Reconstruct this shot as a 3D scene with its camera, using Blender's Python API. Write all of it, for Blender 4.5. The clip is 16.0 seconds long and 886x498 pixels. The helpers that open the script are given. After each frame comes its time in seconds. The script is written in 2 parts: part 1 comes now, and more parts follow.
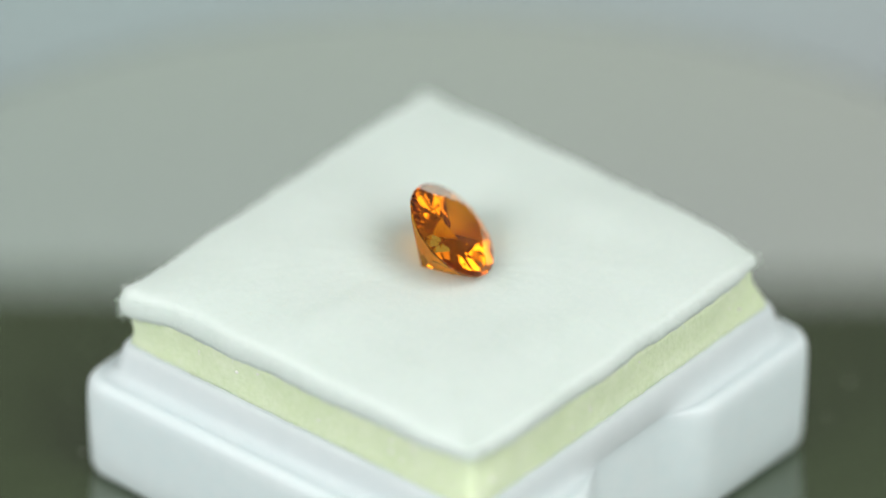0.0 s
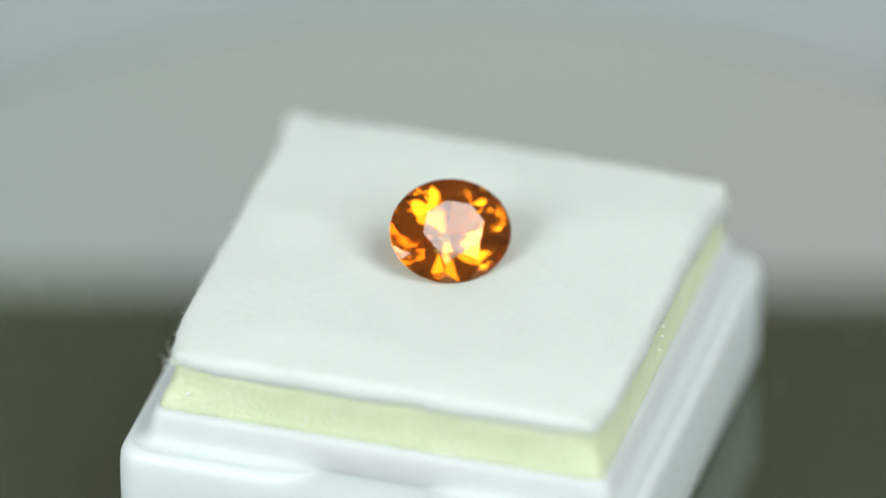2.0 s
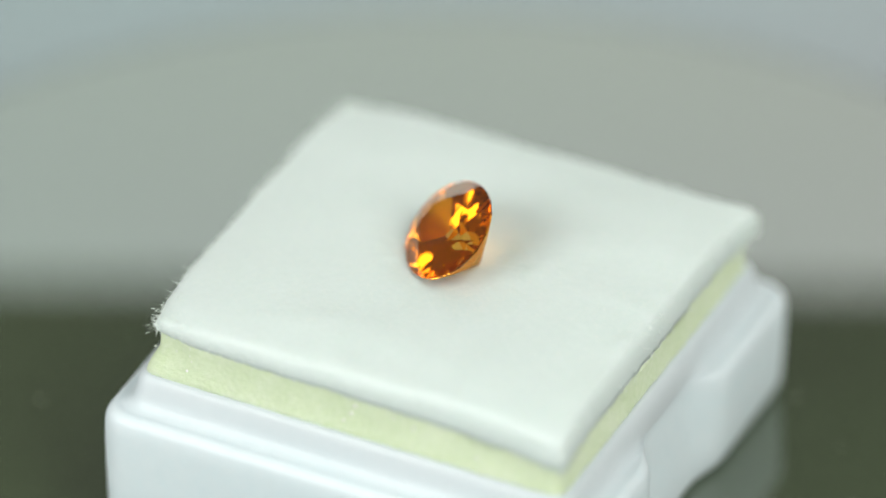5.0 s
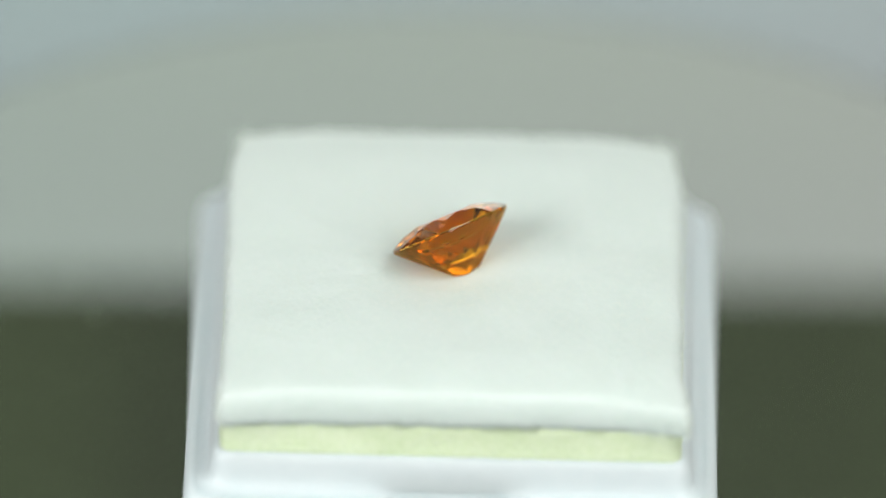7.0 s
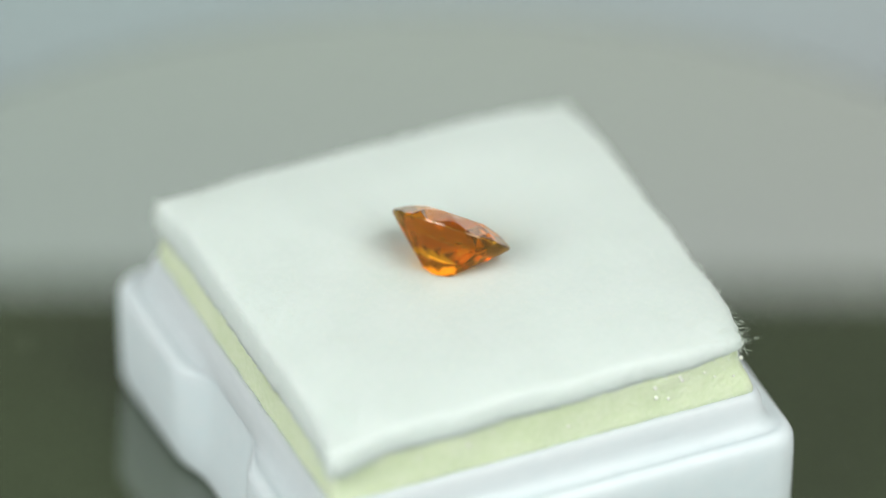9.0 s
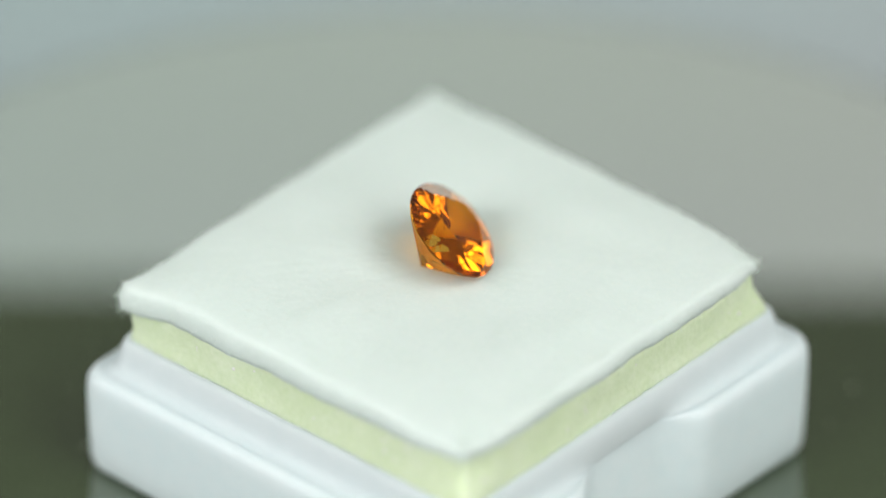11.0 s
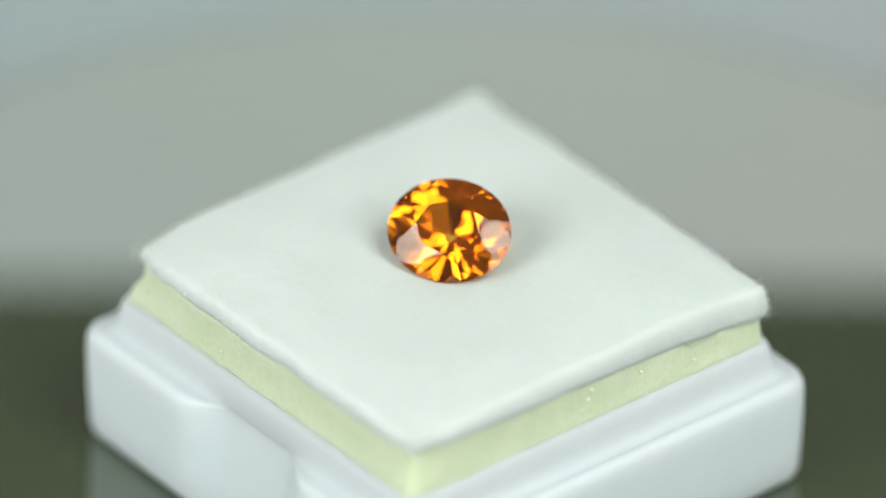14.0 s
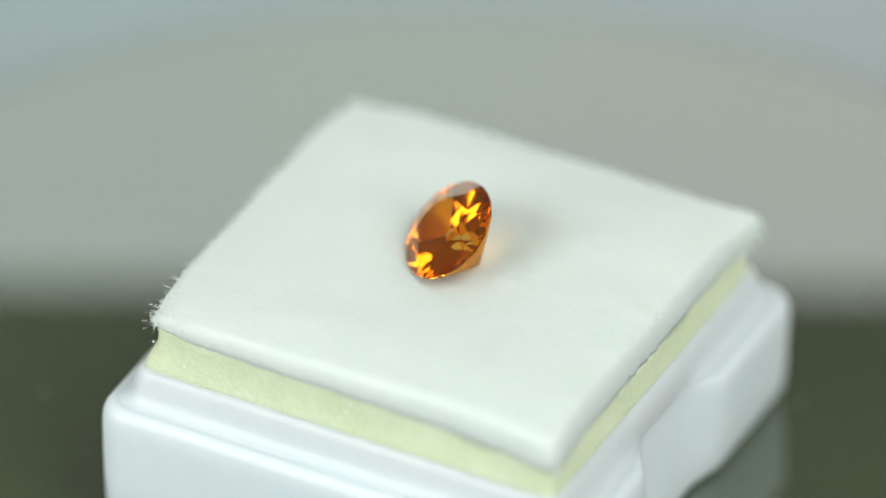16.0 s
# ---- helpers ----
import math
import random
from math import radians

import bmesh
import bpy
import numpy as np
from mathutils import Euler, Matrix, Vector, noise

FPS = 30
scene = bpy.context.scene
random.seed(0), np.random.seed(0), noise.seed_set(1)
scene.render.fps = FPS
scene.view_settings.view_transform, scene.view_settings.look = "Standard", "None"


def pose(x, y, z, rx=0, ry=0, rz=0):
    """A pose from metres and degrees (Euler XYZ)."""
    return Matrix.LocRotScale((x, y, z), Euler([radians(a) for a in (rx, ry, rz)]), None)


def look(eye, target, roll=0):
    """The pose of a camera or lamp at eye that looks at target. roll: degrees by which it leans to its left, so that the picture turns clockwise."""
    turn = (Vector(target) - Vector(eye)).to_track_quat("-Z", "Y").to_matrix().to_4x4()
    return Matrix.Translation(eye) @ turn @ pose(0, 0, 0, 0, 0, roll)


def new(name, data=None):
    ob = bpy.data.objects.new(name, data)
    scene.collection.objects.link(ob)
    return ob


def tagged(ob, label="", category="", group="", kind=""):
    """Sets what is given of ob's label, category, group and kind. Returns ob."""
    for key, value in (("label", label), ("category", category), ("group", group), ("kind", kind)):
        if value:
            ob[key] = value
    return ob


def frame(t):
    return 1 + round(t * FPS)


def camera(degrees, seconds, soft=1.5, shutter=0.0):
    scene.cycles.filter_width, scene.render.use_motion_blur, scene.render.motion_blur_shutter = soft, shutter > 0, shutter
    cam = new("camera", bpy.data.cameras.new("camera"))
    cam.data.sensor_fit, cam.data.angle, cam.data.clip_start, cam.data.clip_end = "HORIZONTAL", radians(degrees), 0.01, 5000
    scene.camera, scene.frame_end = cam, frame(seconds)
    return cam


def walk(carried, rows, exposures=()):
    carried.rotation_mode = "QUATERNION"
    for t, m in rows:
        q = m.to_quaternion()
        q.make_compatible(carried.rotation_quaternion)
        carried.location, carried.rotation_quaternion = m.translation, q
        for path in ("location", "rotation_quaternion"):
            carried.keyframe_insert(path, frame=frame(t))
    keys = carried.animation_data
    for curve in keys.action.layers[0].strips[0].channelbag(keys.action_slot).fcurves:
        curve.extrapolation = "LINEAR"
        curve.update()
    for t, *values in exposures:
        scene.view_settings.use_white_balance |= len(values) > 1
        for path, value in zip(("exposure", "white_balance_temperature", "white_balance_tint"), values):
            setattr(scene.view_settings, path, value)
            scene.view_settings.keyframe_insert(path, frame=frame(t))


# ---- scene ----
MM = 0.001
RATE = 32.86          # degrees a second, clockwise from above
PITCH = radians(35)
AIM = Vector((-0.0004, 0.0, 0.0143))
DIST = 0.639

# ---------------------------------------------------------------- camera
cam = camera(4.49, 16.0, soft=1.35)
cam.data.dof.use_dof = True
cam.data.dof.focus_distance = 0.636
cam.data.dof.aperture_fstop = 10.5
EYE = AIM + Vector((0, -math.cos(PITCH), math.sin(PITCH))) * DIST
walk(cam, [(0.0, look(EYE, AIM, 0.5)), (16.0, look(EYE, AIM, 0.5))])

# ---------------------------------------------------------------- light
world = bpy.data.worlds.new("room_light")
scene.world = world
world.use_nodes = True
world.node_tree.nodes["Background"].inputs["Color"].default_value = (1.0, 0.98, 0.9, 1)
world.node_tree.nodes["Background"].inputs["Strength"].default_value = 0.018
scene.view_settings.exposure = 3.13


def softbox(name, eye, target, sx, sy, watts, color=(1, 1, 1)):
    lamp = bpy.data.lights.new(name, "AREA")
    lamp.shape, lamp.size, lamp.size_y, lamp.energy, lamp.color = "RECTANGLE", sx, sy, watts, color
    ob = new(name, lamp)
    ob.matrix_world = look(eye, target)
    return ob


softbox("softbox_lamp", (-0.335, -0.285, 0.275), (0, 0, 0.012), 0.280, 0.280, 0.196, (1.0, 1.0, 1.0))
softbox("softbox_lamp", (0.275, -0.34, 0.275), (0, 0, 0.012), 0.300, 0.300, 0.119, (1.0, 1.0, 0.98))
softbox("overhead_lamp", (0.205, -0.135, 0.41), (0, 0, 0.015), 0.21, 0.20, 0.092, (1.0, 1.0, 0.98))


# ---------------------------------------------------------------- materials
def mat(name, color, rough=0.5, **inputs):
    m = bpy.data.materials.new(name)
    m.use_nodes = True
    b = m.node_tree.nodes["Principled BSDF"]
    b.inputs["Base Color"].default_value = (*color, 1)
    b.inputs["Roughness"].default_value = rough
    for key, value in inputs.items():
        b.inputs[key.replace("_", " ")].default_value = value
    return m


def grain(m, scale, c1, c2, bump=0.2, distance=0.0001, big=None, spread=0.5):
    """Two scales of noise in the colour, and a bump from the finer one."""
    t = m.node_tree
    b = t.nodes["Principled BSDF"]
    co = t.nodes.new("ShaderNodeTexCoord")
    n1 = t.nodes.new("ShaderNodeTexNoise")
    n1.inputs["Scale"].default_value, n1.inputs["Detail"].default_value = scale, 6
    n2 = t.nodes.new("ShaderNodeTexNoise")
    n2.inputs["Scale"].default_value, n2.inputs["Detail"].default_value = big or scale / 12, 3
    for n in (n1, n2):
        t.links.new(co.outputs["Object"], n.inputs["Vector"])
    mixn = t.nodes.new("ShaderNodeMath")
    mixn.operation = "MULTIPLY_ADD"
    mixn.inputs[1].default_value = spread
    t.links.new(n1.outputs["Fac"], mixn.inputs[0])
    half = t.nodes.new("ShaderNodeMath")
    half.operation = "MULTIPLY"
    half.inputs[1].default_value = 1 - spread
    t.links.new(n2.outputs["Fac"], half.inputs[0])
    t.links.new(half.outputs[0], mixn.inputs[2])
    ramp = t.nodes.new("ShaderNodeValToRGB")
    ramp.color_ramp.elements[0].position, ramp.color_ramp.elements[1].position = 0.32, 0.68
    ramp.color_ramp.elements[0].color, ramp.color_ramp.elements[1].color = (*c1, 1), (*c2, 1)
    t.links.new(mixn.outputs[0], ramp.inputs["Fac"])
    t.links.new(ramp.outputs["Color"], b.inputs["Base Color"])
    bp = t.nodes.new("ShaderNodeBump")
    bp.inputs["Strength"].default_value, bp.inputs["Distance"].default_value = bump, distance
    t.links.new(n1.outputs["Fac"], bp.inputs["Height"])
    t.links.new(bp.outputs["Normal"], b.inputs["Normal"])
    return m


COTTON = grain(mat("white_cotton", (0.84, 0.86, 0.83), 0.95, Subsurface_Weight=0.45, Subsurface_Scale=0.0016, Subsurface_Radius=(1.0, 1.0, 0.95)), 2600,
               (0.72, 0.828, 0.778), (0.76, 0.863, 0.813), 0.18, 0.00010, big=260)
FIBRE = mat("cotton_fibre", (0.79, 0.87, 0.81), 0.9)
FOAM = grain(mat("pale_green_foam", (0.66, 0.74, 0.5), 0.9, Subsurface_Weight=0.3, Subsurface_Scale=0.0006, Subsurface_Radius=(1.0, 1.0, 0.8)), 3200,
             (0.69, 0.82, 0.53), (0.81, 0.915, 0.67), 0.5, 0.0002, big=420)
FLECK = mat("foam_fleck", (0.92, 0.94, 0.88), 0.12)
PLASTIC = grain(mat("white_plastic", (0.78, 0.82, 0.84), 0.45, Subsurface_Weight=0.5, Subsurface_Scale=0.0025, Subsurface_Radius=(1.0, 1.0, 1.0)), 900,
                (0.755, 0.885, 0.915), (0.80, 0.915, 0.945), 0.05, 0.00005, big=130)
ACRYLIC = grain(mat("black_green_acrylic", (0.06, 0.078, 0.042), 0.0, IOR=2.5), 500,
                (0.038, 0.062, 0.022), (0.048, 0.074, 0.030), 0.0, 0.00001, big=60)
RIM = mat("pale_rim", (0.13, 0.145, 0.13), 0.3)
TABLE = grain(mat("dark_blue_laminate", (0.06, 0.08, 0.085), 0.08, IOR=2.5), 300,
              (0.034, 0.070, 0.072), (0.044, 0.080, 0.082), 0.0, 0.0001, big=25)
DUST = mat("pale_dust", (0.55, 0.58, 0.5), 0.9)
HOUSING = grain(mat("grey_housing", (0.3, 0.3, 0.3), 0.5), 900, (0.28, 0.28, 0.28), (0.33, 0.33, 0.33), 0.1, 0.0001)

GLOW = bpy.data.materials.new("assumed_panel_glow")
GLOW.use_nodes = True
_b = GLOW.node_tree.nodes["Principled BSDF"]
_b.inputs["Base Color"].default_value = (0.8, 0.8, 0.8, 1)
_t = GLOW.node_tree
# glow runs from teal to grey across, to tint its image in the platter
_co, _sep, _ramp = _t.nodes.new("ShaderNodeTexCoord"), _t.nodes.new("ShaderNodeSeparateXYZ"), _t.nodes.new("ShaderNodeMapRange")
_ramp.inputs["From Min"].default_value, _ramp.inputs["From Max"].default_value = -0.03, 0.03
_tint = _t.nodes.new("ShaderNodeValToRGB")
_tint.color_ramp.elements[0].color, _tint.color_ramp.elements[1].color = (0.79, 1.0, 0.96, 1), (0.90, 0.98, 0.96, 1)
_t.links.new(_co.outputs["Object"], _sep.inputs[0])
_t.links.new(_sep.outputs["X"], _ramp.inputs["Value"])
_t.links.new(_ramp.outputs["Result"], _tint.inputs["Fac"])
_t.links.new(_tint.outputs["Color"], _b.inputs["Emission Color"])
_b.inputs["Emission Strength"].default_value = 0.111


def gem_material(name, color, gloss_color, inner_light=0.0):
    """Orange garnet: tinted refraction, a mirror gloss, white on the table and warmer below, and orange diffuse for
    light let through the body.
    """
    m = bpy.data.materials.new(name)
    m.use_nodes = True
    t = m.node_tree
    out = t.nodes["Material Output"]
    t.nodes.remove(t.nodes["Principled BSDF"])
    inner = t.nodes.new("ShaderNodeBsdfRefraction")
    inner.inputs["Color"].default_value = (*color, 1)
    inner.inputs["IOR"].default_value = 1.8
    inner.inputs["Roughness"].default_value = 0.0
    gloss = t.nodes.new("ShaderNodeBsdfGlossy")
    gloss.inputs["Color"].default_value = (*gloss_color, 1)
    gloss.inputs["Roughness"].default_value = 0.0
    fresnel = t.nodes.new("ShaderNodeFresnel")
    fresnel.inputs["IOR"].default_value = 1.72
    mix = t.nodes.new("ShaderNodeMixShader")
    t.links.new(fresnel.outputs[0], mix.inputs["Fac"])
    t.links.new(inner.outputs[0], mix.inputs[1])
    t.links.new(gloss.outputs[0], mix.inputs[2])
    # plain orange diffuse stands in for light passing through the stone
    body = t.nodes.new("ShaderNodeBsdfDiffuse")
    body.inputs["Color"].default_value = (1.0, 0.44, 0.05, 1)
    lit_body = t.nodes.new("ShaderNodeMixShader")
    lit_body.inputs["Fac"].default_value = inner_light
    t.links.new(mix.outputs[0], lit_body.inputs[1])
    t.links.new(body.outputs[0], lit_body.inputs[2])
    t.links.new(lit_body.outputs[0], out.inputs["Surface"])
    return m


GARNET = gem_material("orange_garnet", (1.0, 0.77, 0.26), (1, 1, 1))
GARNET_CROWN = gem_material("orange_garnet_crown", (1.0, 0.77, 0.26), (1, 0.88, 0.76))
GARNET_DEEP = gem_material("deep_orange_garnet", (1.0, 0.54, 0.06), (1.0, 0.64, 0.28), 0.06)


# ---------------------------------------------------------------- mesh helpers
def part(name, bm, material, parent=None, label="", smooth=False):
    me = bpy.data.meshes.new(name)
    bm.normal_update()
    bm.to_mesh(me)
    bm.free()
    me.materials.append(material)
    if smooth:
        for p in me.polygons:
            p.use_smooth = True
    ob = new(name, me)
    ob.parent = parent
    if label:
        tagged(ob, label)
    return ob


def slab(x0, x1, y0, y1, z0, z1, bevel=0.0):
    bm = bmesh.new()
    bmesh.ops.create_cube(bm, size=1)
    for v in bm.verts:
        v.co = Vector((x0 + (x1 - x0) * (v.co.x + 0.5), y0 + (y1 - y0) * (v.co.y + 0.5), z0 + (z1 - z0) * (v.co.z + 0.5)))
    if bevel:
        bmesh.ops.bevel(bm, geom=bm.edges[:], offset=bevel, segments=2, affect="EDGES")
    return bm


def outline(half, r, side=30, arc=8):
    """A rounded square, counter-clockwise, as points with the number of their side (-1 in the corners)."""
    pts = []
    for k in range(4):
        turn = Matrix.Rotation(k * math.pi / 2, 2)
        c = half - r
        for i in range(side):
            s = -c + 2 * c * i / side
            pts.append((turn @ Vector((half, s)), k, s))
        for i in range(arc):
            a = math.pi / 2 * i / arc
            pts.append((turn @ Vector((c + r * math.cos(a), c + r * math.sin(a))), -1, 0))
    return pts


def loft(bm, rings):
    """Skin rings of equally many verts."""
    for a, b in zip(rings, rings[1:]):
        n = len(a)
        for i in range(n):
            j = (i + 1) % n
            bm.faces.new((a[i], a[j], b[j], b[i]))


def lathe(profile, n=128):
    bm = bmesh.new()
    rings = [[bm.verts.new((r * math.cos(2 * math.pi * i / n), r * math.sin(2 * math.pi * i / n), z)) for i in range(n)]
             for r, z in profile]
    loft(bm, rings)
    return bm


# ---------------------------------------------------------------- the setting
tagged(part("tabletop", slab(-0.8, 0.8, -0.7, 0.7, -0.035, -0.006, 0.002), TABLE),
       "dark blue-grey glossy tabletop under the turntable", "table", kind="structure")


# ---------------------------------------------------------------- an assumed light panel, out of view behind the turntable
# Added unseen source: its mirror image makes the platter's far part grey.
def assumed_light_panel():
    ob = new("assumed_light_panel")
    ob.location = (0, 0.0650, -0.006)
    w, h, d = 0.074, 0.0368, 0.008
    part("diffuser", slab(-w / 2 + 0.003, w / 2 - 0.003, -d / 2 - 0.0005, d / 2 - 0.002, 0.0002, h), GLOW, ob, "glowing white front of the assumed panel")
    part("back", slab(-w / 2, w / 2, d / 2 - 0.0015, d / 2 + 0.001, 0.0, h), HOUSING, ob)
    return tagged(ob, "low glowing white panel assumed out of view behind the turntable", "light panel")


assumed_light_panel()


# ---------------------------------------------------------------- turntable
def turntable():
    ob = new("turntable")
    r = 46.2 * MM
    bm = lathe([(0.00001, 0), (10 * MM, 0), (25 * MM, 0), (r - 1.0 * MM, 0)], 160)
    part("platter", bm, ACRYLIC, ob, "glossy dark green-black platter")
    part("rim", lathe([(r - 1.0 * MM, 0), (r - 0.25 * MM, -0.05 * MM), (r, -0.3 * MM), (r, -3.4 * MM), (r - 0.4 * MM, -3.6 * MM), (20 * MM, -3.6 * MM)], 160),
         RIM, ob, "pale rounded rim", True)
    part("foot", lathe([(20 * MM, -3.4 * MM), (20 * MM, -6 * MM), (0.00001, -6 * MM)], 64), HOUSING, ob)
    return tagged(ob, "small turning turntable with a glossy black-green platter", "turntable")


# ---------------------------------------------------------------- the gem box
BOX_TURN = Matrix.Rotation(radians(49.5), 4, "Z")
TILT = (0.028, -0.003)


def on_disc(x, y, z):
    """From the box's own millimetres to the turntable's metres: turned, leaning a little, slightly off the axis."""
    p = BOX_TURN @ Vector((x, y, z))
    p.z += (TILT[0] * p.x + TILT[1] * p.y + 0.3) * min(z / 7, 1)
    return Vector((p.x - 0.05, p.y - 0.27, p.z)) * MM


def step(a, b, v):
    v = min(max((v - a) / (b - a), 0), 1)
    return v * v * (3 - 2 * v)


def gem_box():
    ob = new("gem_box")
    # half width, height, corner radius, depth of the thumb recess
    prof = [(13.6, 0.02, 1.0, 0.3), (14.3, 0.06, 1.2, 0.5), (14.68, 0.28, 1.4, 0.65), (14.85, 0.75, 1.5, 0.75), (14.92, 2.5, 1.5, 1.0),
            (14.97, 4.5, 1.5, 1.25), (14.98, 5.8, 1.5, 1.4), (14.94, 6.4, 1.5, 1.46), (14.82, 6.72, 1.5, 1.38), (14.55, 6.92, 1.4, 1.12),
            (14.0, 7.02, 1.3, 0.6), (13.55, 7.05, 1.2, 0.18)]
    bm = bmesh.new()
    rings = []
    for half, z, r, dip in prof:
        ring = []
        for p, k, s in outline(half, r, 60, 8):
            cut = dip * (1 - step(2.5, 5.7, abs(s))) if k in (1, 3) else 0
            q = p * (1 - cut / half) if k == -1 else p - Matrix.Rotation(k * math.pi / 2, 2) @ Vector((cut, 0))
            ring.append(bm.verts.new(on_disc(q.x, q.y, z)))
        rings.append(ring)
    loft(bm, rings)
    bm.faces.new(list(reversed(rings[0])))
    part("base", bm, PLASTIC, ob, "white plastic tray with thumb recesses", True)
    prof = [(14.3, 7.01, 1.3), (13.98, 7.09, 1.25), (13.74, 7.28, 1.15), (13.58, 7.6, 1.05), (13.5, 8.0, 1.0), (13.42, 8.45, 0.95), (13.32, 8.78, 0.9), (13.18, 9.0, 0.85), (13.02, 9.1, 0.8),
            (12.9, 9.08, 0.7), (12.82, 8.9, 0.65), (12.8, 3.2, 0.65), (12.0, 3.0, 0.6)]
    bm = bmesh.new()
    rings = []
    for half, z, r in prof:
        ring = []
        for p, k, s in outline(half, r, 60, 8):
            cut = max(half - 13.47, 0) * (1 - step(2.5, 5.7, abs(s))) if k in (1, 3) else 0
            q = p - Matrix.Rotation(max(k, 0) * math.pi / 2, 2) @ Vector((cut, 0))
            ring.append(bm.verts.new(on_disc(q.x, q.y, z)))
        rings.append(ring)
    loft(bm, rings)
    bm.faces.new(rings[-1])
    part("lip", bm, PLASTIC, ob, "raised inner lip", True)
    return tagged(ob, "white plastic gem box tray without its lid", "gem box")


def edge_low(x, y):
    """Height of the cotton's lower edge above the box's foot: the sheet lies askew on the foam."""
    return 11.5 - 0.022 * y - 0.25 * step(9.0, 12.9, y) - 0.012 * x * step(-5.0, 12.9, y)


def pad_top(x, y):
    return 13.45 + 0.012 * y - 0.3 * step(14.5, 18.0, math.hypot(x, y)) - 0.42 * step(8.5, 13.6, (x ** 6 + y ** 6) ** (1 / 6))


def foam_block():
    ob = new("foam_block")
    bm = bmesh.new()
    rings = []
    for z, half in ((3.3, 12.5), (7.8, 12.7), (8.8, 12.74), (9.06, 12.95), (9.35, 12.88), (9.9, 12.80), (10.6, 12.76), (11.3, 12.74), (99, 12.74), (100, 12.4)):
        ring = []
        for p, k, s in outline(half, 0.5, 60, 3):
            zz = min(z, edge_low(p.x, p.y) + (0.08 if z < 100 else 0.12))
            n = noise.noise(Vector((p.x * 0.9, p.y * 0.9, z * 0.8))) * 0.10 + noise.noise(Vector((p.x * 4, p.y * 4, zz * 4))) * 0.05
            follow = min(pad_edge(p, 3.0), 1.006) - 1
            q = p * (1 + n / 13 + follow * step(9.5, 10.8, zz))
            ring.append(bm.verts.new(on_disc(q.x, q.y, zz)))
        rings.append(ring)
    loft(bm, rings)
    bm.faces.new(rings[-1])
    bm.faces.new(list(reversed(rings[0])))
    part("block", bm, FOAM, ob, "", True)
    bm = bmesh.new()
    rnd = random.Random(4)
    for i in range(110):
        k, s, z = rnd.randrange(4), rnd.uniform(-12, 12), rnd.uniform(9.7, 11.6)
        p = Matrix.Rotation(k * math.pi / 2, 2) @ Vector((12.68, s))
        if z > edge_low(p.x, p.y) - 0.2:
            continue
        r = rnd.choice((0.03, 0.04, 0.05, 0.07, 0.12)) * MM
        bmesh.ops.create_icosphere(bm, subdivisions=1, radius=r, matrix=Matrix.Translation(on_disc(p.x, p.y, z)))
    for i in range(18):
        k, s, z = rnd.randrange(4), rnd.uniform(-12, 12), rnd.uniform(9.6, 11.2)
        p = Matrix.Rotation(k * math.pi / 2, 2) @ Vector((12.80, s))
        if z < edge_low(p.x, p.y) - 0.3:
            bmesh.ops.create_icosphere(bm, subdivisions=2, radius=rnd.uniform(0.07, 0.13) * MM, matrix=Matrix.Translation(on_disc(p.x, p.y, z)))
    tagged(part("fleck", bm, FLECK, ob, "tiny shiny pale flecks"), kind="stuff")
    return tagged(ob, "pale yellow-green foam block filling the box", "foam")


def pad_edge(p, salt):
    """Uneven outline of the torn cotton."""
    a = math.atan2(p.y, p.x)
    tip = 0.036 * math.exp(-((math.degrees(a) - 136) / 5) ** 2) + 0.015 * math.exp(-((math.degrees(a) - 45) / 5) ** 2)
    tip -= 0.032 * math.exp(-((math.degrees(a) + 45) / 5.5) ** 2) + 0.036 * math.exp(-((math.degrees(a) + 135) / 5.5) ** 2)
    return 1 + tip + 0.010 * noise.noise(Vector((math.cos(a) * 4, math.sin(a) * 4, salt))) + 0.006 * noise.noise(Vector((p.x * 1.3, p.y * 1.3, salt)))


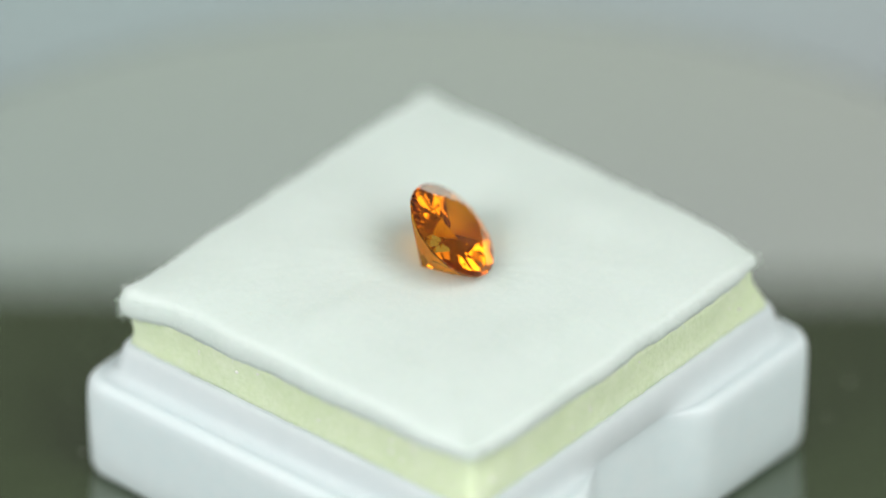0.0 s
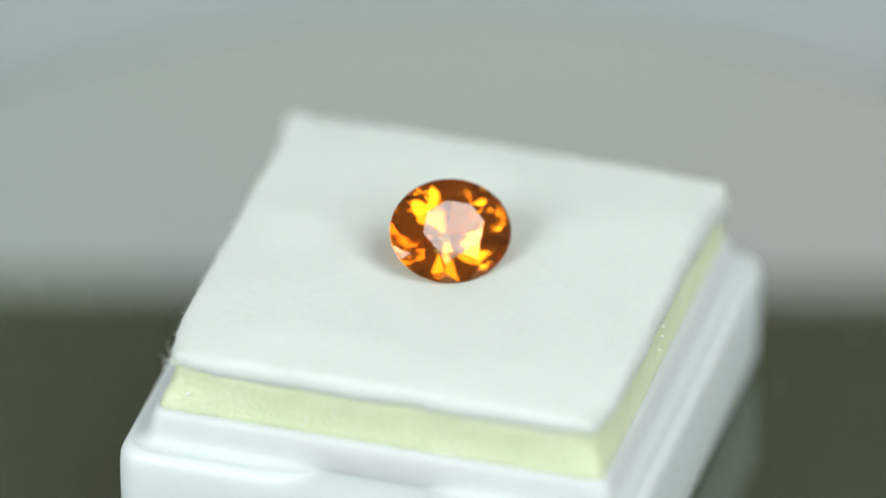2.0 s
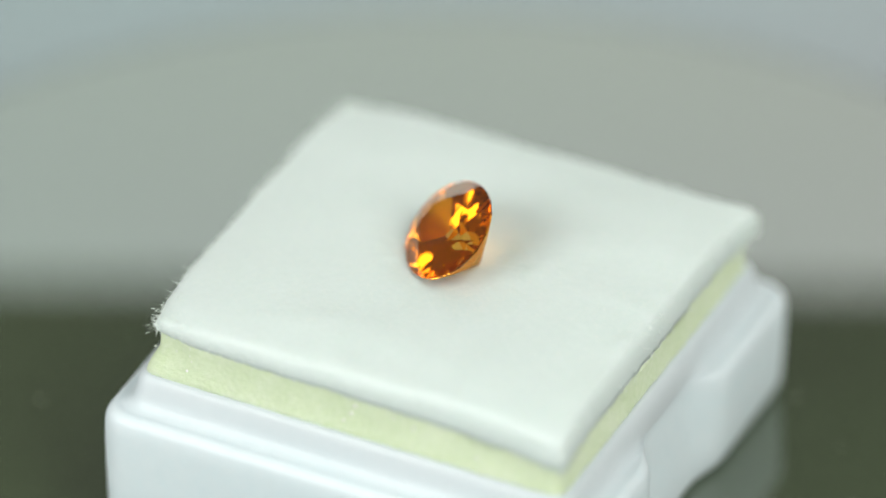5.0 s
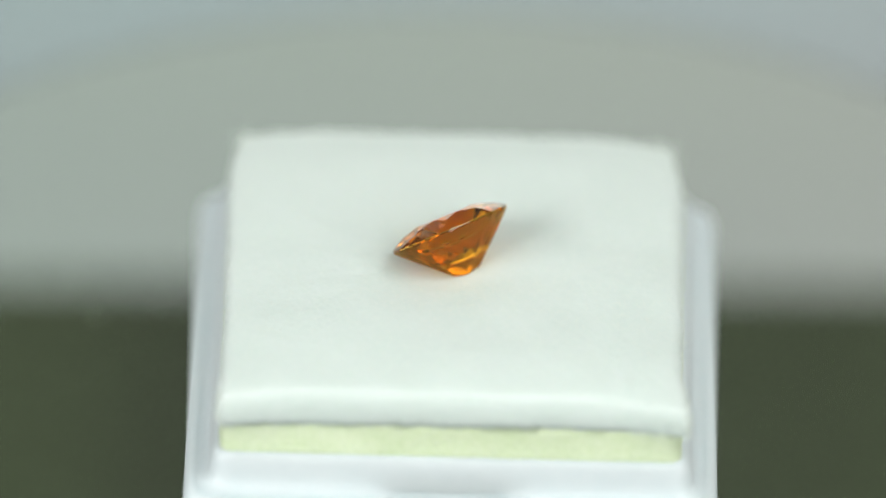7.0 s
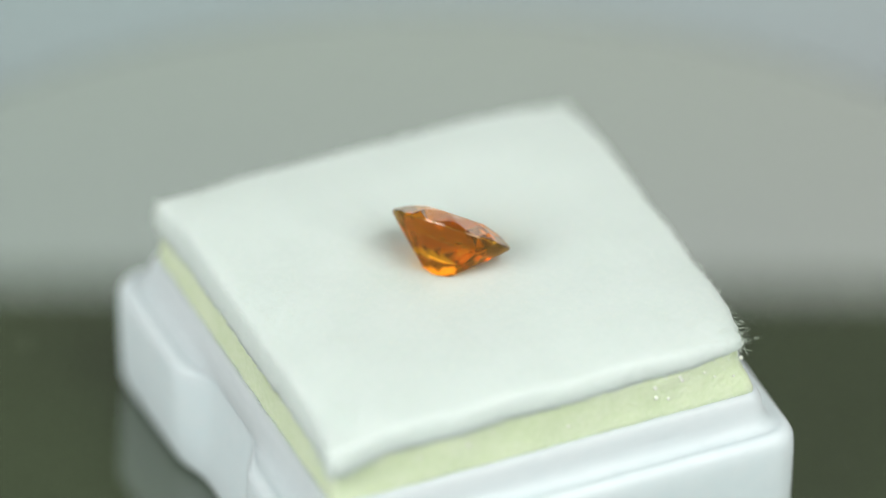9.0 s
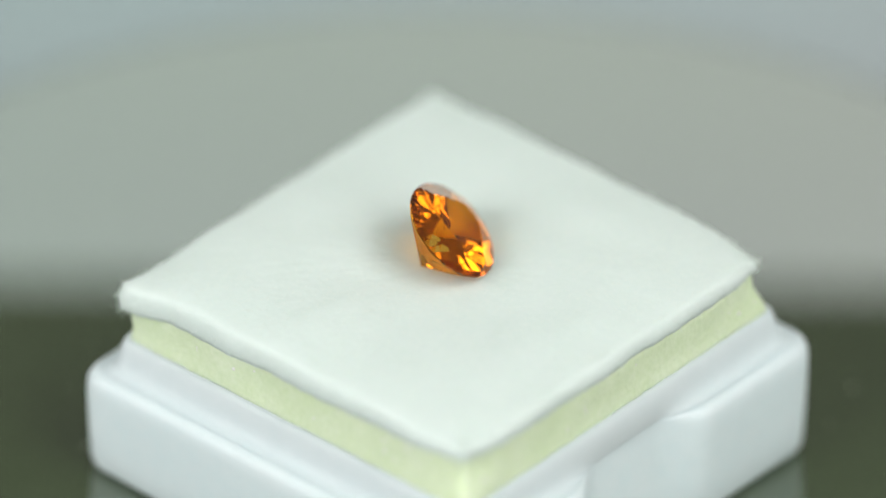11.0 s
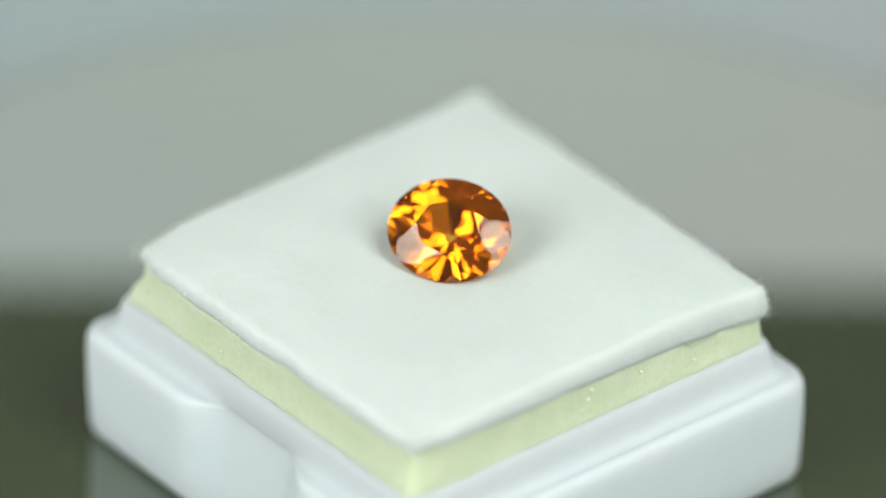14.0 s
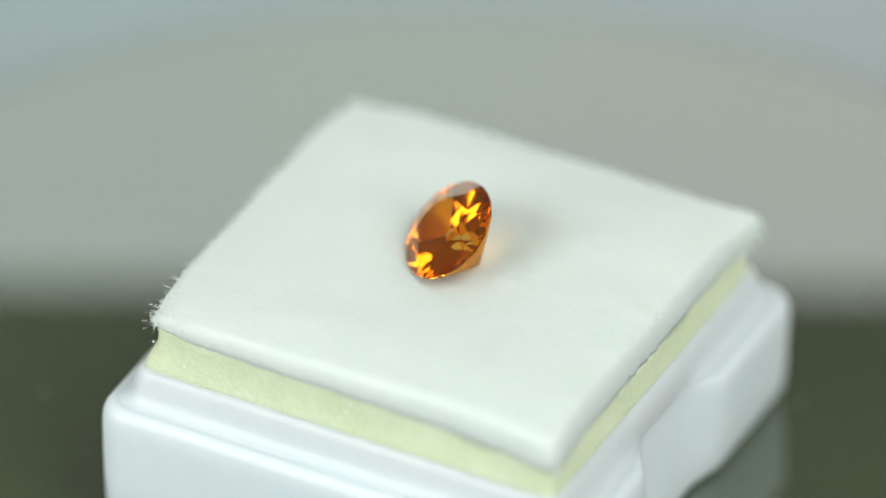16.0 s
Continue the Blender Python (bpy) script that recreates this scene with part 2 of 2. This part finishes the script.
def cotton_pad():
    ob = new("cotton_pad")
    bm = bmesh.new()
    rings = []
    prof = [(i / 22, 1.0) for i in range(1, 20)] + [(0.905, 0.998), (0.945, 0.993), (0.967, 0.97), (0.983, 0.90), (0.993, 0.75), (0.999, 0.50), (0.999, 0.22), (0.994, 0.02), (0.98, 0.0), (0.93, 0.0), (0.5, 0.05)]
    for f, hgt in prof:
        ring = []
        for p, k, s in outline(12.9 * f, 0.4 * f, 60, 6):
            e = pad_edge(p / f, 3.0)
            q = p * e
            lo, hi = edge_low(q.x, q.y), pad_top(q.x, q.y)
            z = lo + (hi - lo) * hgt
            z += 0.10 * noise.noise(Vector((q.x * 0.25, q.y * 0.25, 1.0))) + 0.025 * noise.noise(Vector((q.x * 1.1, q.y * 1.1, 5.0)))
            z += 0.016 * noise.noise(Vector((q.x * 4, q.y * 4, 2.0)))
            z -= (0.40 * math.exp(-((q.x - 0.9) ** 2 + (q.y - 0.9) ** 2) / 5) + 0.09 * math.exp(-((q.x - 1.5) ** 2 + (q.y + 1.8) ** 2) / 2)) * (hgt > 0.5)
            out = 0.09 * noise.noise(Vector((q.x * 3, q.y * 3, z * 3))) * (f > 0.9)
            q = q * (1 + out / 13)
            ring.append(bm.verts.new(on_disc(q.x, q.y, z)))
        rings.append(ring)
    loft(bm, rings)
    bm.faces.new(list(reversed(rings[0])))
    bm.faces.new(rings[-1])
    bmesh.ops.recalc_face_normals(bm, faces=bm.faces[:])
    part("sheet", bm, COTTON, ob, "", True)

    # loose fibres on the edges, most at the torn corners
    bm = bmesh.new()
    rnd = random.Random(9)
    ring = outline(12.9, 0.4, 400, 30)
    for i in range(19000):
        p, k, s = ring[rnd.randrange(len(ring))]
        corner = k == -1 or abs(s) > 11.3
        if not corner and rnd.random() < 0.25:
            continue
        e = pad_edge(p, 3.0)
        f = rnd.uniform(0.93, 1.0)
        q = p * e * f
        lo, hi = edge_low(q.x, q.y), pad_top(q.x, q.y)
        hgt = 0.94 - 0.9 * ((f - 0.93) / 0.07) * rnd.random() if f < 0.99 else rnd.uniform(0.0, 0.6)
        o = Vector((q.x, q.y, lo + (hi - lo) * hgt))
        outw = Vector((p.x, p.y, 0)).normalized()
        tang = Vector((-outw.y, outw.x, 0))
        length = abs(rnd.gauss(0, 0.15)) + 0.12 + (rnd.random() * 0.15 if corner else 0)
        d = (outw * rnd.uniform(0.2, 1.0) + tang * rnd.uniform(-0.9, 0.9) + Vector((0, 0, rnd.uniform(-0.5, 0.6)))).normalized()
        bend = (tang * rnd.uniform(-1, 1) + Vector((0, 0, rnd.uniform(-1, 0.7)))) * 0.4
        wd = d.cross(Vector((rnd.random(), rnd.random(), rnd.random()))).normalized() * rnd.uniform(0.008, 0.016)
        pts = [o + d * length * u + bend * length * u * u for u in (0, 0.5, 1)]
        a = [bm.verts.new(on_disc(*(c + wd * w))) for c, w in zip(pts, (1, 0.8, 0.3))]
        b = [bm.verts.new(on_disc(*(c - wd * w))) for c, w in zip(pts, (1, 0.8, 0.3))]
        for u in (0, 1):
            bm.faces.new((a[u], a[u + 1], b[u + 1], b[u]))
    for cx, cy, count in ((-1, 1, 900), (1, 1, 300), (-1, -1, 40), (1, -1, 30)):
        for i in range(count):
            f = rnd.uniform(0.955, 1.0)
            p = Vector((cx * 12.85, cy * 12.85)) * (1.03 if (cx, cy) == (-1, 1) else 1.0)
            slide = rnd.uniform(0, 1) ** 2 * 3.0
            q = Vector((p.x - cx * slide, p.y)) if rnd.random() < 0.5 else Vector((p.x, p.y - cy * slide))
            o = Vector((q.x * f, q.y * f, edge_low(q.x, q.y) + rnd.uniform(-0.25, 1.3)))
            d = Vector((cx + rnd.uniform(-0.8, 0.8), cy + rnd.uniform(-0.8, 0.8), rnd.uniform(-0.7, 0.4))).normalized()
            length = rnd.uniform(0.12, 0.38)
            bend = Vector((rnd.uniform(-0.5, 0.5), rnd.uniform(-0.5, 0.5), rnd.uniform(-0.5, 0.3)))
            wd = d.cross(Vector((rnd.random(), rnd.random(), rnd.random()))).normalized() * rnd.uniform(0.010, 0.02)
            pts = [o + d * length * u + bend * length * u * u for u in (0, 0.5, 1)]
            a = [bm.verts.new(on_disc(*(c + wd * w))) for c, w in zip(pts, (1, 0.8, 0.3))]
            b = [bm.verts.new(on_disc(*(c - wd * w))) for c, w in zip(pts, (1, 0.8, 0.3))]
            for u in (0, 1):
                bm.faces.new((a[u], a[u + 1], b[u + 1], b[u]))
    for i in range(6500):
        q = Vector((rnd.uniform(-12.4, 12.4), rnd.uniform(-12.4, 12.4)))
        if q.length < 3.2:
            continue
        z = pad_top(q.x, q.y) + 0.10 * noise.noise(Vector((q.x * 0.25, q.y * 0.25, 1.0))) + 0.035 * noise.noise(Vector((q.x * 1.1, q.y * 1.1, 5.0)))
        a, length = rnd.uniform(0, 2 * math.pi), rnd.uniform(0.3, 1.1)
        d = Vector((math.cos(a), math.sin(a), 0))
        side = Vector((-d.y, d.x, 0))
        curl = rnd.uniform(-0.4, 0.4)
        pts = [Vector((q.x, q.y, z - 0.012)) + d * length * (u - 0.5) + side * curl * length * u * u + Vector((0, 0, 0.05 * u * (1 - u) * 4 * rnd.random())) for u in (0, 0.5, 1)]
        wd = side * rnd.uniform(0.006, 0.012)
        a = [bm.verts.new(on_disc(*(c + wd))) for c in pts]
        b = [bm.verts.new(on_disc(*(c - wd))) for c in pts]
        for u in (0, 1):
            bm.faces.new((a[u], a[u + 1], b[u + 1], b[u]))
    tagged(part("fluff", bm, FIBRE, ob, "loose cotton fibres"), kind="stuff")
    return tagged(ob, "fluffy white cotton pad lying on pale foam", "cotton pad")


# ---------------------------------------------------------------- the gemstone
GEM_A, GEM_B, CROWN, PAV = 3.55, 3.045, 0.76, 2.77
GEM_POSE = (Matrix.Translation(Vector((0.088, -0.03, 15.61)) * MM) @ Matrix.Rotation(radians(-2.75), 4, "Z")
            @ Matrix.Rotation(radians(90 - 50.0), 4, "Y") @ Matrix.Rotation(radians(88), 4, "Z"))


def gemstone():
    """An oval brilliant, ground plane by plane out of an elliptic blank, then parted into table, crown, girdle and pavilion."""
    ob = new("gemstone")
    belt, tab = 0.06, 0.52
    bm = bmesh.new()
    n = 72
    rings = [[bm.verts.new((math.cos(2 * math.pi * i / n), math.sin(2 * math.pi * i / n), z)) for i in range(n)] for z in (-4.0, 2.0)]
    loft(bm, rings)
    bm.faces.new(list(reversed(rings[0])))
    bm.faces.new(rings[1])

    def grind(azimuth, slope, rho, z, up):
        """Cut along the plane through (rho, z) that falls (or rises, below the girdle) outwards by slope for each unit."""
        a = radians(azimuth)
        no = Vector((slope * math.cos(a), slope * math.sin(a), up)).normalized()
        co = Vector((rho * math.cos(a), rho * math.sin(a), z))
        out = bmesh.ops.bisect_plane(bm, geom=bm.verts[:] + bm.edges[:] + bm.faces[:], dist=1e-6, plane_co=co, plane_no=no, clear_outer=True)
        edges = [e for e in out["geom_cut"] if isinstance(e, bmesh.types.BMEdge)]
        bmesh.ops.holes_fill(bm, edges=edges, sides=0)

    top = belt + CROWN
    main = CROWN / (1 - tab)
    grind(0, 0.0, 0, top, 1)
    for k in range(8):
        grind(45 * k, main, 1.0, belt, 1)
    for k in range(16):
        grind(11.25 + 22.5 * k, main * 1.30, 0.985, belt + 0.02, 1)
    for k in range(8):
        grind(22.5 + 45 * k, main * 0.60, tab * math.cos(math.pi / 8), top, 1)

    def depth(azimuth):
        return PAV * (1 + 0.26 * math.cos(radians(azimuth)) ** 2)

    for k in range(8):
        grind(45 * k, depth(45 * k) * 0.985, 1.0, -belt, -1)
    for k in range(16):
        grind(11.25 + 22.5 * k, depth(11.25 + 22.5 * k) * 1.09, 0.985, -belt - 0.02, -1)
    for k in range(8):
        a = 22.5 + 45 * k
        grind(a, depth(a) * 0.93, 0.30, -belt - depth(a) * 0.675, -1)
    grind(0, 0.0, 0, -PAV - belt, -1)

    bmesh.ops.dissolve_limit(bm, angle_limit=0.002, verts=bm.verts[:], edges=bm.edges[:])
    for v in bm.verts:
        v.co = Vector((v.co.x * GEM_A, v.co.y * GEM_B, v.co.z))
    bmesh.ops.recalc_face_normals(bm, faces=bm.faces[:])
    groups = {"table": [], "crown": [], "girdle": [], "pavilion": []}
    for f in bm.faces:
        nz = f.normal.z
        kind = "table" if nz > 0.999 else "crown" if nz > 0.05 else "pavilion" if nz < -0.05 else "girdle"
        groups[kind].append([v.co.copy() for v in f.verts])
    bm.free()
    labels = {"table": "flat table facet", "crown": "faceted crown", "girdle": "", "pavilion": "deep faceted pavilion"}
    for kind, faces in groups.items():
        piece = bmesh.new()
        seen = {}
        for f in faces:
            vs = []
            for c in f:
                key = tuple(round(v, 5) for v in c)
                if key not in seen:
                    seen[key] = piece.verts.new(GEM_POSE @ (c * MM))
                if seen[key] not in vs:
                    vs.append(seen[key])
            if len(vs) > 2:
                piece.faces.new(vs)
        part(kind, piece, GARNET_DEEP if kind == "pavilion" else GARNET if kind == "table" else GARNET_CROWN, ob, labels[kind])
    return tagged(ob, "transparent orange oval faceted gemstone tipped on white cotton", "gemstone")


# ---------------------------------------------------------------- dust on the platter
def dust():
    bm = bmesh.new()
    rnd = random.Random(21)
    for i in range(90):
        a, r = rnd.uniform(0, 2 * math.pi), rnd.uniform(20, 43)
        s = rnd.choice((0.04, 0.05, 0.06, 0.1)) * MM
        m = Matrix.Translation(Vector((r * math.cos(a), r * math.sin(a), 0.02)) * MM) @ Matrix.Diagonal((1, rnd.uniform(0.6, 1.6), 0.4, 1))
        bmesh.ops.create_icosphere(bm, subdivisions=1, radius=s, matrix=m)
    return tagged(part("dust", bm, DUST), "scattered pale dust specks on the dark platter", "dust", kind="stuff")


TURNING = [turntable(), gem_box(), foam_block(), cotton_pad(), gemstone(), dust()]


def motions():
    rows = [(i * 0.5, pose(0, 0, 0, 0, 0, -RATE * i * 0.5)) for i in range(33)]
    for thing in TURNING:
        walk(thing, rows)


motions()
